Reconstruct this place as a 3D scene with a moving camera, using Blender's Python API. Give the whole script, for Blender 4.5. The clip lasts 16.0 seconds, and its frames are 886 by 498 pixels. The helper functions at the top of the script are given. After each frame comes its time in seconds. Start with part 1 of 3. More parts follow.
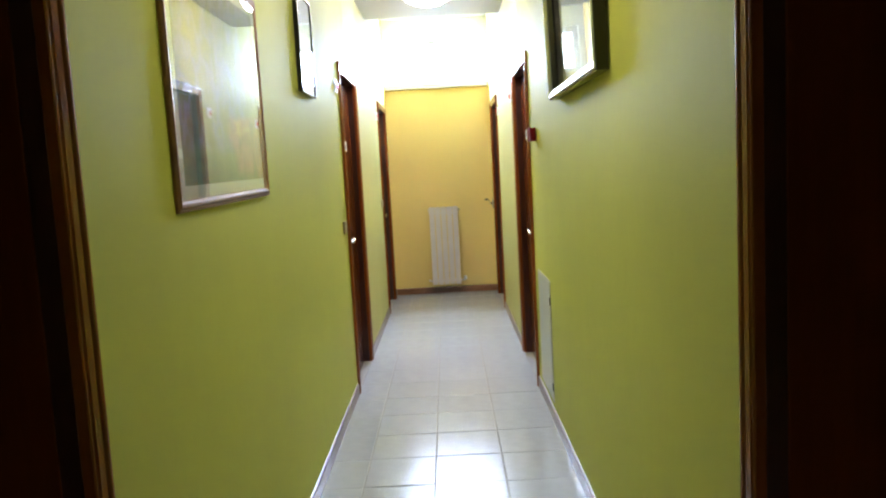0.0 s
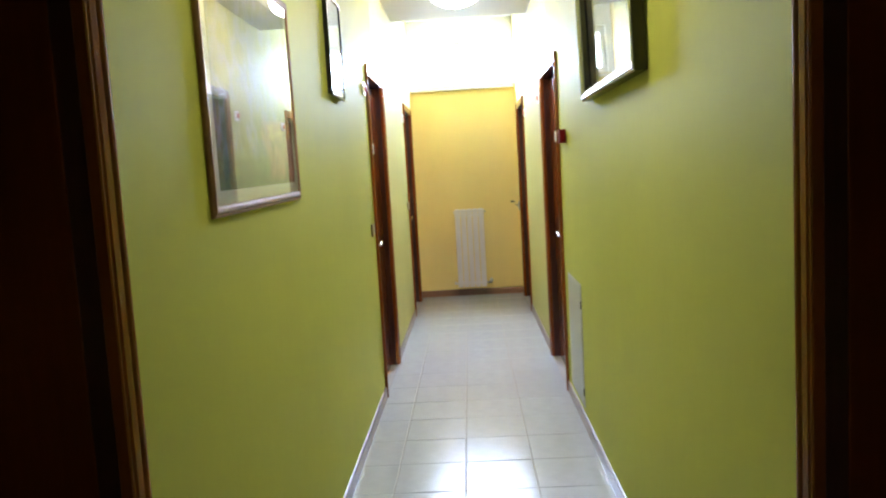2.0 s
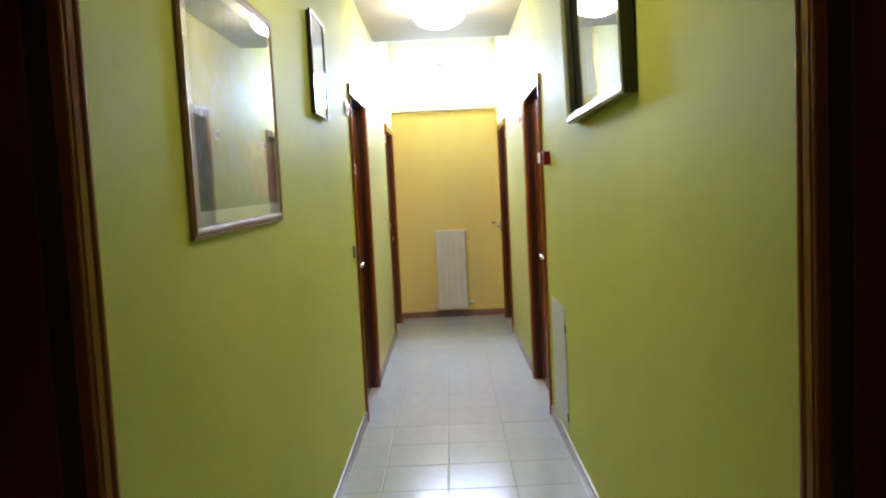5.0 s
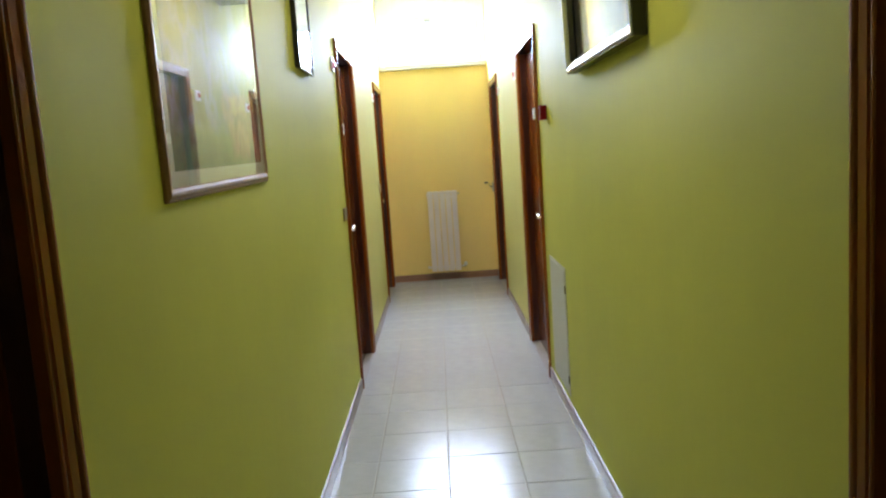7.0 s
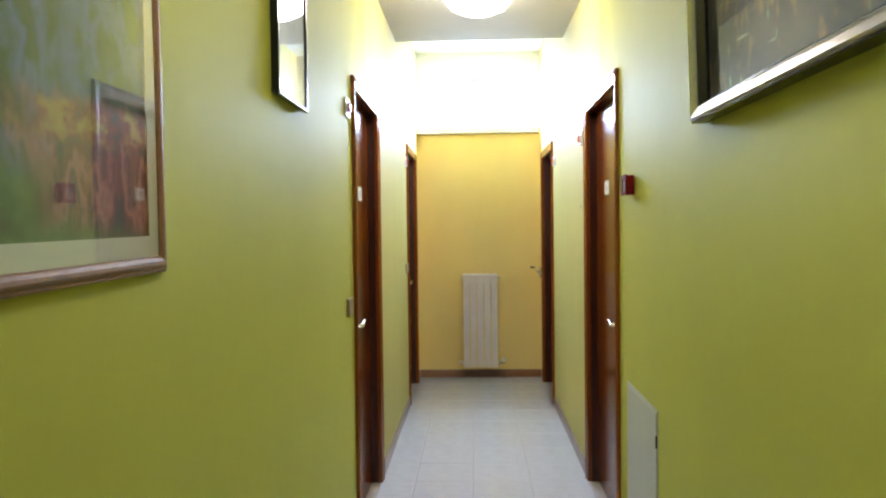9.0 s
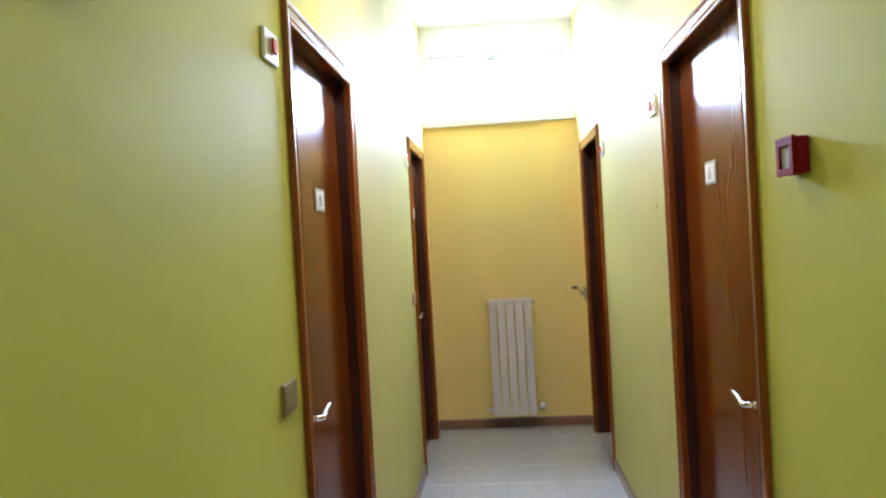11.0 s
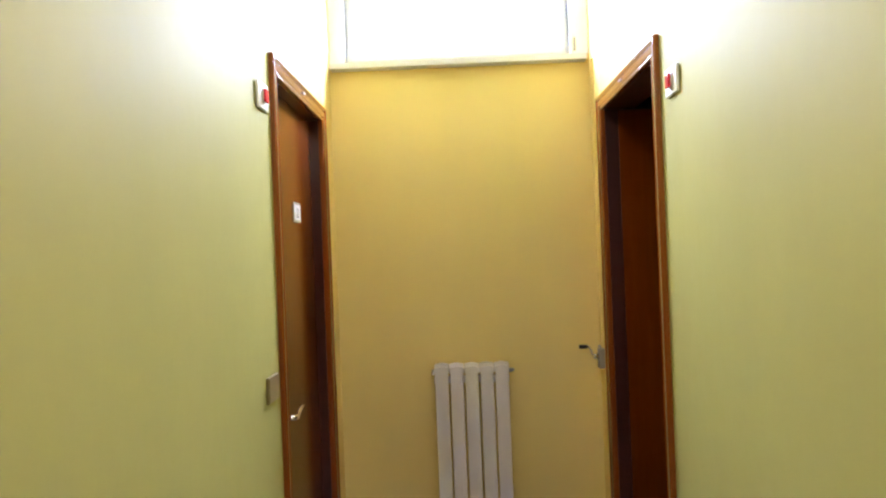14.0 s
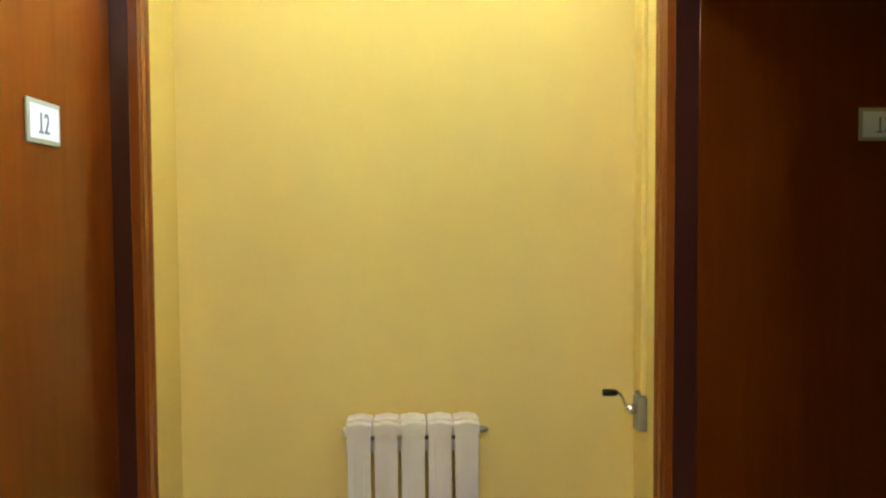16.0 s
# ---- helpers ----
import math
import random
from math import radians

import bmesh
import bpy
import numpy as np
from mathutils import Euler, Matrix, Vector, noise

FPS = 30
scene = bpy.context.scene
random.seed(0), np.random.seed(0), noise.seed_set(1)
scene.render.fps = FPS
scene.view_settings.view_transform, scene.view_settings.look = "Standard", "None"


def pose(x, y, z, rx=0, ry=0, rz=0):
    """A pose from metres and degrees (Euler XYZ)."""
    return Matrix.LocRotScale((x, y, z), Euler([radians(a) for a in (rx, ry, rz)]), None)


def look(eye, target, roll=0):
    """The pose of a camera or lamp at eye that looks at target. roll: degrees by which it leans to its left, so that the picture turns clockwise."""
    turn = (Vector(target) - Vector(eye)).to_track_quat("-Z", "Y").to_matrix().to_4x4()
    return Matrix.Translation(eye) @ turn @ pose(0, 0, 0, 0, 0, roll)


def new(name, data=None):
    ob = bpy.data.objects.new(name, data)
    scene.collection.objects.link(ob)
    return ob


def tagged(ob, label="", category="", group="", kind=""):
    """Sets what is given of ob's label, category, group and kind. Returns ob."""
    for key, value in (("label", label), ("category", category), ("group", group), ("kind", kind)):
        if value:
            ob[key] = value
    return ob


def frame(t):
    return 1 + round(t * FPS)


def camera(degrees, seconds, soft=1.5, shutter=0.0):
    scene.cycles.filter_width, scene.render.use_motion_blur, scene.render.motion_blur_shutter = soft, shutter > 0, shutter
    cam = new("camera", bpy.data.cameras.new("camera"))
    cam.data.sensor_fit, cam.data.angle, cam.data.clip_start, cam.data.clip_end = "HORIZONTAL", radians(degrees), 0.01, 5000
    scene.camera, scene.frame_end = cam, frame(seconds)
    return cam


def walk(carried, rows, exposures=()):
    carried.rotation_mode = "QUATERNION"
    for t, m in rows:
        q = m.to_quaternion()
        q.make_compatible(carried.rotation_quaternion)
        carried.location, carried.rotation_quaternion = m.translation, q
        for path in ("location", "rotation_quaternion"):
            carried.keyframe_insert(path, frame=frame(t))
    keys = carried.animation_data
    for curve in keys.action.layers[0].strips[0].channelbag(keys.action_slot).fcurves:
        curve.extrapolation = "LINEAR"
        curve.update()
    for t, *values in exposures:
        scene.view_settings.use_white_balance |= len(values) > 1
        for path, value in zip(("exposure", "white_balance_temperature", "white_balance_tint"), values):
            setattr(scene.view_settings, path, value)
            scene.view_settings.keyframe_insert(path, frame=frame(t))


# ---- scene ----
cam = camera(60.9, 16.0, soft=2.2)
PATH = [
    (0, (0.085, -0.599, 1.447), (0.067, 1.39, 1.237), -3.1),
    (0.5, (0.082, -0.606, 1.454), (0.065, 1.385, 1.262), -3.0),
    (1, (0.077, -0.605, 1.451), (0.036, 1.387, 1.272), -3.2),
    (1.5, (0.067, -0.598, 1.457), (0.003, 1.394, 1.289), -3.2),
    (2, (0.047, -0.56, 1.455), (-0.03, 1.429, 1.252), -3.3),
    (2.5, (0.041, -0.524, 1.459), (-0.012, 1.467, 1.283), -3.0),
    (3, (0.039, -0.507, 1.457), (0.009, 1.486, 1.289), -2.7),
    (3.5, (0.035, -0.506, 1.462), (0.02, 1.49, 1.329), -2.6),
    (4, (0.035, -0.508, 1.462), (0.033, 1.487, 1.317), -3.1),
    (4.2, (0.032, -0.512, 1.46), (0.016, 1.483, 1.315), -2.8),
    (6.3, (-0.004, -0.452, 1.46), (-0.023, 1.541, 1.293), -2.8),
    (6.5, (-0.01, -0.438, 1.452), (0.005, 1.555, 1.281), -3.1),
    (7, (-0.003, -0.349, 1.441), (-0.001, 1.635, 1.188), -3.9),
    (7.5, (0.05, -0.123, 1.442), (-0.065, 1.857, 1.188), -2.7),
    (8, (0.06, 0.159, 1.438), (-0.244, 2.117, 1.16), -0.6),
    (8.5, (-0.006, 0.497, 1.453), (-0.128, 2.488, 1.302), -2.2),
    (9, (-0.015, 0.841, 1.457), (-0.099, 2.839, 1.403), -0.7),
    (11.3, (-0.025, 2.524, 1.486), (-0.177, 4.518, 1.466), -3.3),
    (11.5, (-0.006, 2.689, 1.487), (-0.163, 4.683, 1.459), -3.2),
    (12, (0.016, 3.088, 1.501), (-0.254, 5.07, 1.487), -0.6),
    (12.5, (0.003, 3.478, 1.484), (-0.147, 5.473, 1.483), -2.5),
    (13, (0.032, 3.901, 1.505), (-0.105, 5.896, 1.542), -1.2),
    (13.5, (0.027, 4.298, 1.495), (-0.192, 6.286, 1.475), 0.0),
    (14, (-0.004, 4.714, 1.519), (-0.045, 6.714, 1.529), -2.2),
    (14.5, (0.005, 5.089, 1.51), (-0.183, 7.079, 1.594), -1.9),
    (15, (0.022, 5.426, 1.509), (-0.115, 7.421, 1.521), -0.0),
    (15.5, (-0.015, 5.789, 1.513), (0.067, 7.788, 1.428), -3.2),
    (16, (0.018, 6.216, 1.525), (0.118, 8.212, 1.44), -0.3),
]
EXPOSURES = [(0.0, 0.64, 6080, 18), (3.0, 0.65, 6080, 18), (4.0, 0.5, 6080, 18), (7.0, 0.4, 6180, 18), (9.0, 0.39, 6150, 18), (11.5, 0.3, 5850, 24), (12.5, 0.27, 5900, 24), (13.0, 0.24, 6300, 24), (13.5, 0.06, 6500, 25), (14.5, 0.02, 6450, 27), (15.0, 0.0, 6450, 27), (15.5, -0.0, 6500, 25), (16.0, 0.46, 6450, 18)]
walk(cam, [(t, look(eye, target, roll)) for t, eye, target, roll in PATH], EXPOSURES)

# ---------------------------------------------------------------- world and light
world = bpy.data.worlds.new("sky")
scene.world = world
world.use_nodes = True
wn = world.node_tree
sky = wn.nodes.new("ShaderNodeTexSky")
sky.sky_type, sky.sun_disc = "NISHITA", False
sky.sun_elevation, sky.sun_rotation = radians(48), radians(200)
wn.links.new(sky.outputs["Color"], wn.nodes["Background"].inputs["Color"])
wn.nodes["Background"].inputs["Strength"].default_value = 0.15

DAY_POWER, DAY_COLOUR = 170.0, (0.61, 0.77, 1.0)
LAMP_STRENGTH, LAMP_COLOUR = 35.0, (1.0, 0.92, 0.78)
LAMP_2_STRENGTH, LAMP_2_COLOUR = 18.0, (1.0, 0.95, 0.74)

day = new("window_daylight", bpy.data.lights.new("window_daylight", "AREA"))
day.data.shape, day.data.size, day.data.size_y = "RECTANGLE", 1.02, 0.50
day.data.energy, day.data.color = DAY_POWER, DAY_COLOUR
day.matrix_world = look((0.02, 8.50, 2.70), (0.02, 6.1, 0.45))

# ---------------------------------------------------------------- plan, in metres
XL, XR = -0.57, 0.63          # corridor walls
Y0, YE = -2.20, 8.20           # back wall and end wall of the corridor
H_LOW, H_HIGH, Y_STEP = 2.81, 3.16, 6.31
TH = 0.14                     # wall thickness
DOOR_H = 2.10
CASE = 0.06
WIN = (-0.50, 0.55, 2.415, 2.94)   # window opening: x0, x1, z0, z1
DOORS = {                     # side, opening from y to y
    "door_1": (-1, 4.32, 5.12),
    "door_2": (1, 4.285, 5.15),
    "door_3": (-1, 7.09, 7.90),
    "door_4": (1, 7.08, 7.93),
    "door_5": (-1, -0.15, 0.672),
    "door_6": (1, -0.12, 0.724),
}


# ---------------------------------------------------------------- materials
def material(name, rough=0.5, metal=0.0, colour=(0.5, 0.5, 0.5)):
    m = bpy.data.materials.new(name)
    m.use_nodes = True
    b = m.node_tree.nodes["Principled BSDF"]
    b.inputs["Roughness"].default_value = rough
    b.inputs["Metallic"].default_value = metal
    b.inputs["Base Color"].default_value = (*colour, 1)
    return m, m.node_tree, b


def node(nt, kind, **values):
    n = nt.nodes.new(kind)
    for k, v in values.items():
        n.inputs[k].default_value = v
    return n


def coords(nt, scale, kind="Object"):
    tc = nt.nodes.new("ShaderNodeTexCoord")
    mp = nt.nodes.new("ShaderNodeMapping")
    mp.inputs["Scale"].default_value = scale
    nt.links.new(tc.outputs[kind], mp.inputs["Vector"])
    return mp.outputs["Vector"]


def noise_tex(nt, vec, scale, detail=4.0, rough=0.55):
    n = node(nt, "ShaderNodeTexNoise", Scale=scale, Detail=detail, Roughness=rough)
    nt.links.new(vec, n.inputs["Vector"])
    return n.outputs["Fac"]


def ramp(nt, fac, stops):
    r = nt.nodes.new("ShaderNodeValToRGB")
    while len(r.color_ramp.elements) < len(stops):
        r.color_ramp.elements.new(0.5)
    for e, (p, c) in zip(r.color_ramp.elements, stops):
        e.position, e.color = p, (*c, 1)
    nt.links.new(fac, r.inputs["Fac"])
    return r.outputs["Color"]


def mix(nt, a, b, fac, mode="MIX"):
    m = nt.nodes.new("ShaderNodeMix")
    m.data_type, m.blend_type = "RGBA", mode
    for sock, v in ((m.inputs[0], fac), (m.inputs[6], a), (m.inputs[7], b)):
        if isinstance(v, bpy.types.NodeSocket):
            nt.links.new(v, sock)
        elif isinstance(v, tuple):
            sock.default_value = (*v, 1)
        else:
            sock.default_value = v
    return m.outputs[2]


def bump(nt, bsdf, height, strength, distance=0.002):
    b = node(nt, "ShaderNodeBump", Strength=strength, Distance=distance)
    nt.links.new(height, b.inputs["Height"])
    nt.links.new(b.outputs["Normal"], bsdf.inputs["Normal"])


def spread(nt, fac, lo, hi):
    r = nt.nodes.new("ShaderNodeMapRange")
    r.inputs["To Min"].default_value, r.inputs["To Max"].default_value = lo, hi
    nt.links.new(fac, r.inputs["Value"])
    return r.outputs["Result"]


def paint_material(name, base, rough=0.55, streak=0.035, bump_strength=0.10):
    m, nt, b = material(name, rough)
    b.inputs["Specular IOR Level"].default_value = 0.06
    c1 = coords(nt, (1, 1, 0.35))
    big = noise_tex(nt, c1, 2.2, 3)
    fine = noise_tex(nt, coords(nt, (1, 1, 0.5)), 30, 5)
    lo = tuple(v * (1 - streak) for v in base)
    hi = tuple(min(1, v * (1 + streak)) for v in base)
    col = ramp(nt, big, [(0.3, lo), (0.7, hi)])
    col = mix(nt, col, tuple(v * 0.95 for v in base), spread(nt, fine, 0.0, 0.3))
    nt.links.new(col, b.inputs["Base Color"])
    bump(nt, b, noise_tex(nt, coords(nt, (1, 1, 1)), 140, 3), bump_strength, 0.0015)
    nt.links.new(spread(nt, fine, rough - 0.08, rough + 0.1), b.inputs["Roughness"])
    return m


def wood_material(name, dark, light, rough=0.25, along=(30, 30, 1.2), coat=0.5, relief=0.012):
    m, nt, b = material(name, rough)
    grain = noise_tex(nt, coords(nt, along), 4.0, 6, 0.65)
    broad = noise_tex(nt, coords(nt, (along[0] / 8, along[1] / 8, along[2] / 2)), 2.0, 2)
    fac = mix(nt, grain, broad, 0.45)
    col = ramp(nt, fac, [(0.32, dark), (0.68, light)])
    nt.links.new(col, b.inputs["Base Color"])
    nt.links.new(spread(nt, broad, rough - 0.01, rough + 0.03), b.inputs["Roughness"])
    b.inputs["Coat Weight"].default_value = coat
    b.inputs["Coat Roughness"].default_value = 0.12
    if relief:
        bump(nt, b, grain, relief, 0.0006)
    return m


M_GREEN = paint_material("yellow_green_wall_paint", (0.54, 0.55, 0.105), 0.6)
# far and end walls: the same paint with warmer light put into the colour
M_WALL = paint_material("yellow_lit_wall_paint", (0.455, 0.415, 0.135), 0.6)
M_NORTH = paint_material("warm_lit_wall_paint", (0.85, 0.645, 0.24), 0.6)
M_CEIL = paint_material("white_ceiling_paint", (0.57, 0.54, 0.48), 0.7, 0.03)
# cool white that carries the window's glare in the plaster's colour
M_WHITE = paint_material("glare_white_plaster", (0.83, 0.86, 0.90), 0.7, 0.03)
# near black, so the darkness of the rooms is put into the paint
M_HALL = paint_material("room_darkness_paint", (0.05, 0.035, 0.025), 0.7)
M_DOOR = wood_material("lacquered_door_veneer", (0.104, 0.019, 0.0010), (0.152, 0.031, 0.0020), 0.17, (9, 9, 0.7), 0.0, 0.0)
M_DOOR.node_tree.links.remove(M_DOOR.node_tree.nodes["Principled BSDF"].inputs["Roughness"].links[0])
M_DOOR.node_tree.nodes["Principled BSDF"].inputs["Specular IOR Level"].default_value = 0.11
M_CASE = wood_material("lacquered_casing_wood", (0.215, 0.050, 0.007), (0.240, 0.060, 0.009), 0.22, coat=0.22)
M_CASE_HEAD = wood_material("lacquered_head_wood", (0.215, 0.050, 0.007), (0.240, 0.060, 0.009), 0.20, (1.2, 30, 30))
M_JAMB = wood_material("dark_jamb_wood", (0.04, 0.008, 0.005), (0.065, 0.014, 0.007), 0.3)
M_SKIRT = wood_material("brown_skirting", (0.15, 0.088, 0.070), (0.23, 0.145, 0.115), 0.35, (2, 2, 30))
M_SKIRT_END = wood_material("shadowed_brown_skirting", (0.22, 0.095, 0.05), (0.34, 0.16, 0.085), 0.35, (2, 2, 30))
nt = M_SKIRT_END.node_tree
b = nt.nodes["Principled BSDF"]
# the radiator's shadow, painted as a dark blotch on the skirting below it
tc = nt.nodes.new("ShaderNodeTexCoord")
gap = nt.nodes.new("ShaderNodeVectorMath")
gap.operation = "DISTANCE"
gap.inputs[1].default_value = (0.03, 8.19, 0.03)
nt.links.new(tc.outputs["Object"], gap.inputs[0])
rad_shadow = nt.nodes.new("ShaderNodeMapRange")
rad_shadow.inputs["From Min"].default_value, rad_shadow.inputs["From Max"].default_value = 0.14, 0.27
rad_shadow.inputs["To Min"].default_value, rad_shadow.inputs["To Max"].default_value = 0.75, 0.0
nt.links.new(gap.outputs["Value"], rad_shadow.inputs["Value"])
nt.links.new(mix(nt, b.inputs["Base Color"].links[0].from_socket, (0.045, 0.014, 0.012), rad_shadow.outputs["Result"]), b.inputs["Base Color"])
M_PICWOOD = wood_material("picture_frame_wood", (0.20, 0.095, 0.04), (0.34, 0.18, 0.09), 0.5, (12, 12, 12), 0.08)
M_RAD, nt, b = material("cream_radiator_enamel", 0.35, 0, (0.74, 0.68, 0.60))
col = ramp(nt, noise_tex(nt, coords(nt, (1, 1, 0.4)), 9, 4), [(0.3, (0.76, 0.68, 0.65)), (0.7, (0.83, 0.75, 0.72))])
nt.links.new(col, b.inputs["Base Color"])
M_CHROME = material("brushed_chrome", 0.2, 1.0, (0.86, 0.83, 0.78))[0]
M_BRASS = material("aged_brass", 0.32, 1.0, (0.62, 0.48, 0.26))[0]
M_GREY = material("grey_cast_metal", 0.45, 0.7, (0.38, 0.37, 0.35))[0]
M_BLACK = material("black_plastic", 0.35, 0, (0.012, 0.011, 0.010))[0]
M_BLACKLAC = material("black_lacquer", 0.25, 0, (0.008, 0.008, 0.010))[0]
M_SILVER = material("silver_leaf_moulding", 0.28, 0.92, (0.54, 0.54, 0.54))[0]
M_WHITEPL = material("white_plastic", 0.35, 0, (0.78, 0.77, 0.73))[0]
M_BEIGEPL = material("bronze_switch_metal", 0.36, 0.75, (0.40, 0.32, 0.17))[0]
M_PVC = material("white_window_frame", 0.35, 0, (0.76, 0.77, 0.80))[0]
M_PAPER = material("white_paper", 0.7, 0, (0.66, 0.67, 0.65))[0]
M_INK = material("grey_ink", 0.7, 0, (0.16, 0.17, 0.18))[0]
M_PLATE = material("pale_gold_plate", 0.55, 0.1, (0.34, 0.33, 0.20))[0]
M_REDBOX, nt, b = material("dark_red_plastic", 0.6, 0, (0.20, 0.008, 0.009))
b.inputs["Specular IOR Level"].default_value = 0.06
M_REDLENS, nt, b = material("red_lens", 0.2, 0, (0.75, 0.015, 0.03))
b.inputs["Transmission Weight"].default_value = 0.25
M_LABEL = material("grey_label", 0.5, 0, (0.28, 0.25, 0.21))[0]
M_GROUT = paint_material("grey_grout", (0.36, 0.34, 0.32), 0.5, 0.12)
M_PANEL = paint_material("grey_white_panel_enamel", (0.55, 0.56, 0.50), 0.4, 0.05, 0.1)
M_MAT = paint_material("cream_mount_board", (0.62, 0.64, 0.50), 0.8, 0.03)
M_MARBLE = paint_material("pale_stone_sill", (0.72, 0.70, 0.73), 0.35, 0.05, 0.05)

# floor tile: pale cream glaze with slight mottling and an uneven surface
M_TILE, nt, b = material("sheen_cooled_cream_tile", 0.05)
info = nt.nodes.new("ShaderNodeObjectInfo")
tc = coords(nt, (1, 1, 1), "Object")
mott = noise_tex(nt, tc, 14, 5)
# the window's bluish sheen is put into the glaze colour
col = ramp(nt, mott, [(0.3, (0.46, 0.47, 0.51)), (0.7, (0.52, 0.53, 0.57))])
col = mix(nt, col, (0.45, 0.455, 0.48), spread(nt, info.outputs["Random"], 0.0, 0.35))
nt.links.new(col, b.inputs["Base Color"])
nt.links.new(spread(nt, mott, 0.09, 0.17), b.inputs["Roughness"])
b.inputs["Specular IOR Level"].default_value = 0.42
bump(nt, b, noise_tex(nt, tc, 125, 1), 0.34, 0.0014)

# lamp glass gives off light
def lit_glass(name, colour, strength):
    m, nt, b = material(name, 0.2, 0, (0.9, 0.88, 0.82))
    b.inputs["Emission Color"].default_value = (*colour, 1)
    b.inputs["Emission Strength"].default_value = strength
    return m


M_GLOBE = lit_glass("lit_opal_glass", LAMP_COLOUR, LAMP_STRENGTH)
M_GLOBE_2 = lit_glass("lit_opal_glass_cool", LAMP_2_COLOUR, LAMP_2_STRENGTH)


def glass_material(name, tint=(1, 1, 1), ior=1.5, rough=0.0):
    m, nt, b = material(name, rough, 0, tint)
    b.inputs["Transmission Weight"].default_value = 1.0
    b.inputs["IOR"].default_value = ior
    return m


M_GLASS = glass_material("picture_glass", (0.93, 0.95, 0.93))
M_GLASS_THIN = glass_material("low_gloss_picture_glass", (0.93, 0.95, 0.93), 1.12)
M_PANE = glass_material("window_glass", (0.97, 0.98, 1.0), 1.45)


def painting_material(name, stops, scale, stretch):
    m, nt, b = material(name, 0.7)
    nt.links.new(ramp(nt, noise_tex(nt, coords(nt, stretch), scale, 5, 0.6), stops), b.inputs["Base Color"])
    return m


# ---------------------------------------------------------------- mesh helpers
def box(bm, x0, x1, y0, y1, z0, z1, bevel=0.0):
    vs = [bm.verts.new(p) for p in ((x0, y0, z0), (x1, y0, z0), (x1, y1, z0), (x0, y1, z0),
                                    (x0, y0, z1), (x1, y0, z1), (x1, y1, z1), (x0, y1, z1))]
    fs = [bm.faces.new([vs[i] for i in q]) for q in
          ((3, 2, 1, 0), (4, 5, 6, 7), (0, 1, 5, 4), (1, 2, 6, 5), (2, 3, 7, 6), (3, 0, 4, 7))]
    if bevel:
        es = list({e for f in fs for e in f.edges})
        bmesh.ops.bevel(bm, geom=es, offset=bevel, segments=2, affect="EDGES", profile=0.6)
    return bm


def boxed(*a, bevel=0.0):
    return box(bmesh.new(), *a, bevel=bevel)


def as_mesh(name, bm, mat, smooth=False):
    bmesh.ops.recalc_face_normals(bm, faces=bm.faces)
    me = bpy.data.meshes.new(name)
    bm.to_mesh(me)
    bm.free()
    me.materials.append(mat)
    if smooth:
        for p in me.polygons:
            p.use_smooth = True
    return me


def thing(name, bm, mat, label, category, kind="", group="", m=None, smooth=False):
    ob = new(name, as_mesh(name, bm, mat, smooth))
    if m is not None:
        ob.matrix_world = m
    return tagged(ob, label, category, group, kind)


def empty(name, m, label, category, kind="", group=""):
    ob = new(name)
    ob.empty_display_size = 0.05
    ob.matrix_world = m
    return tagged(ob, label, category, group, kind)


def part(name, bm, mat, parent, label="", smooth=False, m=None):
    ob = new(name, as_mesh(name, bm, mat, smooth))
    ob.parent = parent
    if m is not None:
        ob.matrix_local = m
    if label:
        ob["label"] = label
    return ob


def lathe(profile, steps=24, axis="Z"):
    """A turned shape from (radius, height) pairs."""
    bm = bmesh.new()
    rings = []
    for r, h in profile:
        ring = []
        for i in range(steps):
            a = 2 * math.pi * i / steps
            p = (r * math.cos(a), r * math.sin(a), h)
            if axis == "Y":
                p = (p[0], p[2], p[1])
            elif axis == "X":
                p = (p[2], p[0], p[1])
            ring.append(bm.verts.new(p))
        rings.append(ring)
    for a, c in zip(rings, rings[1:]):
        for i in range(steps):
            j = (i + 1) % steps
            bm.faces.new((a[i], a[j], c[j], c[i]))
    bm.faces.new(rings[0])
    bm.faces.new(rings[-1])
    return bm


def tube(bm, points, radius, steps=10):
    """A round bar along a line of points."""
    rings = []
    pts = [Vector(p) for p in points]
    for i, p in enumerate(pts):
        d = (pts[min(i + 1, len(pts) - 1)] - pts[max(i - 1, 0)]).normalized()
        u = d.orthogonal().normalized() if i == 0 else (u - d * u.dot(d)).normalized()
        w = d.cross(u)
        r = radius[i] if isinstance(radius, (list, tuple)) else radius
        rings.append([bm.verts.new(p + (u * math.cos(a) + w * math.sin(a)) * r)
                      for a in (2 * math.pi * k / steps for k in range(steps))])
    for a, c in zip(rings, rings[1:]):
        for k in range(steps):
            j = (k + 1) % steps
            bm.faces.new((a[k], a[j], c[j], c[k]))
    bm.faces.new(rings[0])
    bm.faces.new(rings[-1])
    return bm


def strip(profile, ends):
    """A moulding: a closed profile of (u, v) pairs swept straight between two ends, each a function of (u, v)."""
    bm = bmesh.new()
    rings = [[bm.verts.new(e(u, v)) for u, v in profile] for e in ends]
    n = len(profile)
    for i in range(n):
        j = (i + 1) % n
        bm.faces.new((rings[0][i], rings[0][j], rings[1][j], rings[1][i]))
    bm.faces.new(rings[0])
    bm.faces.new(rings[1])
    return bm


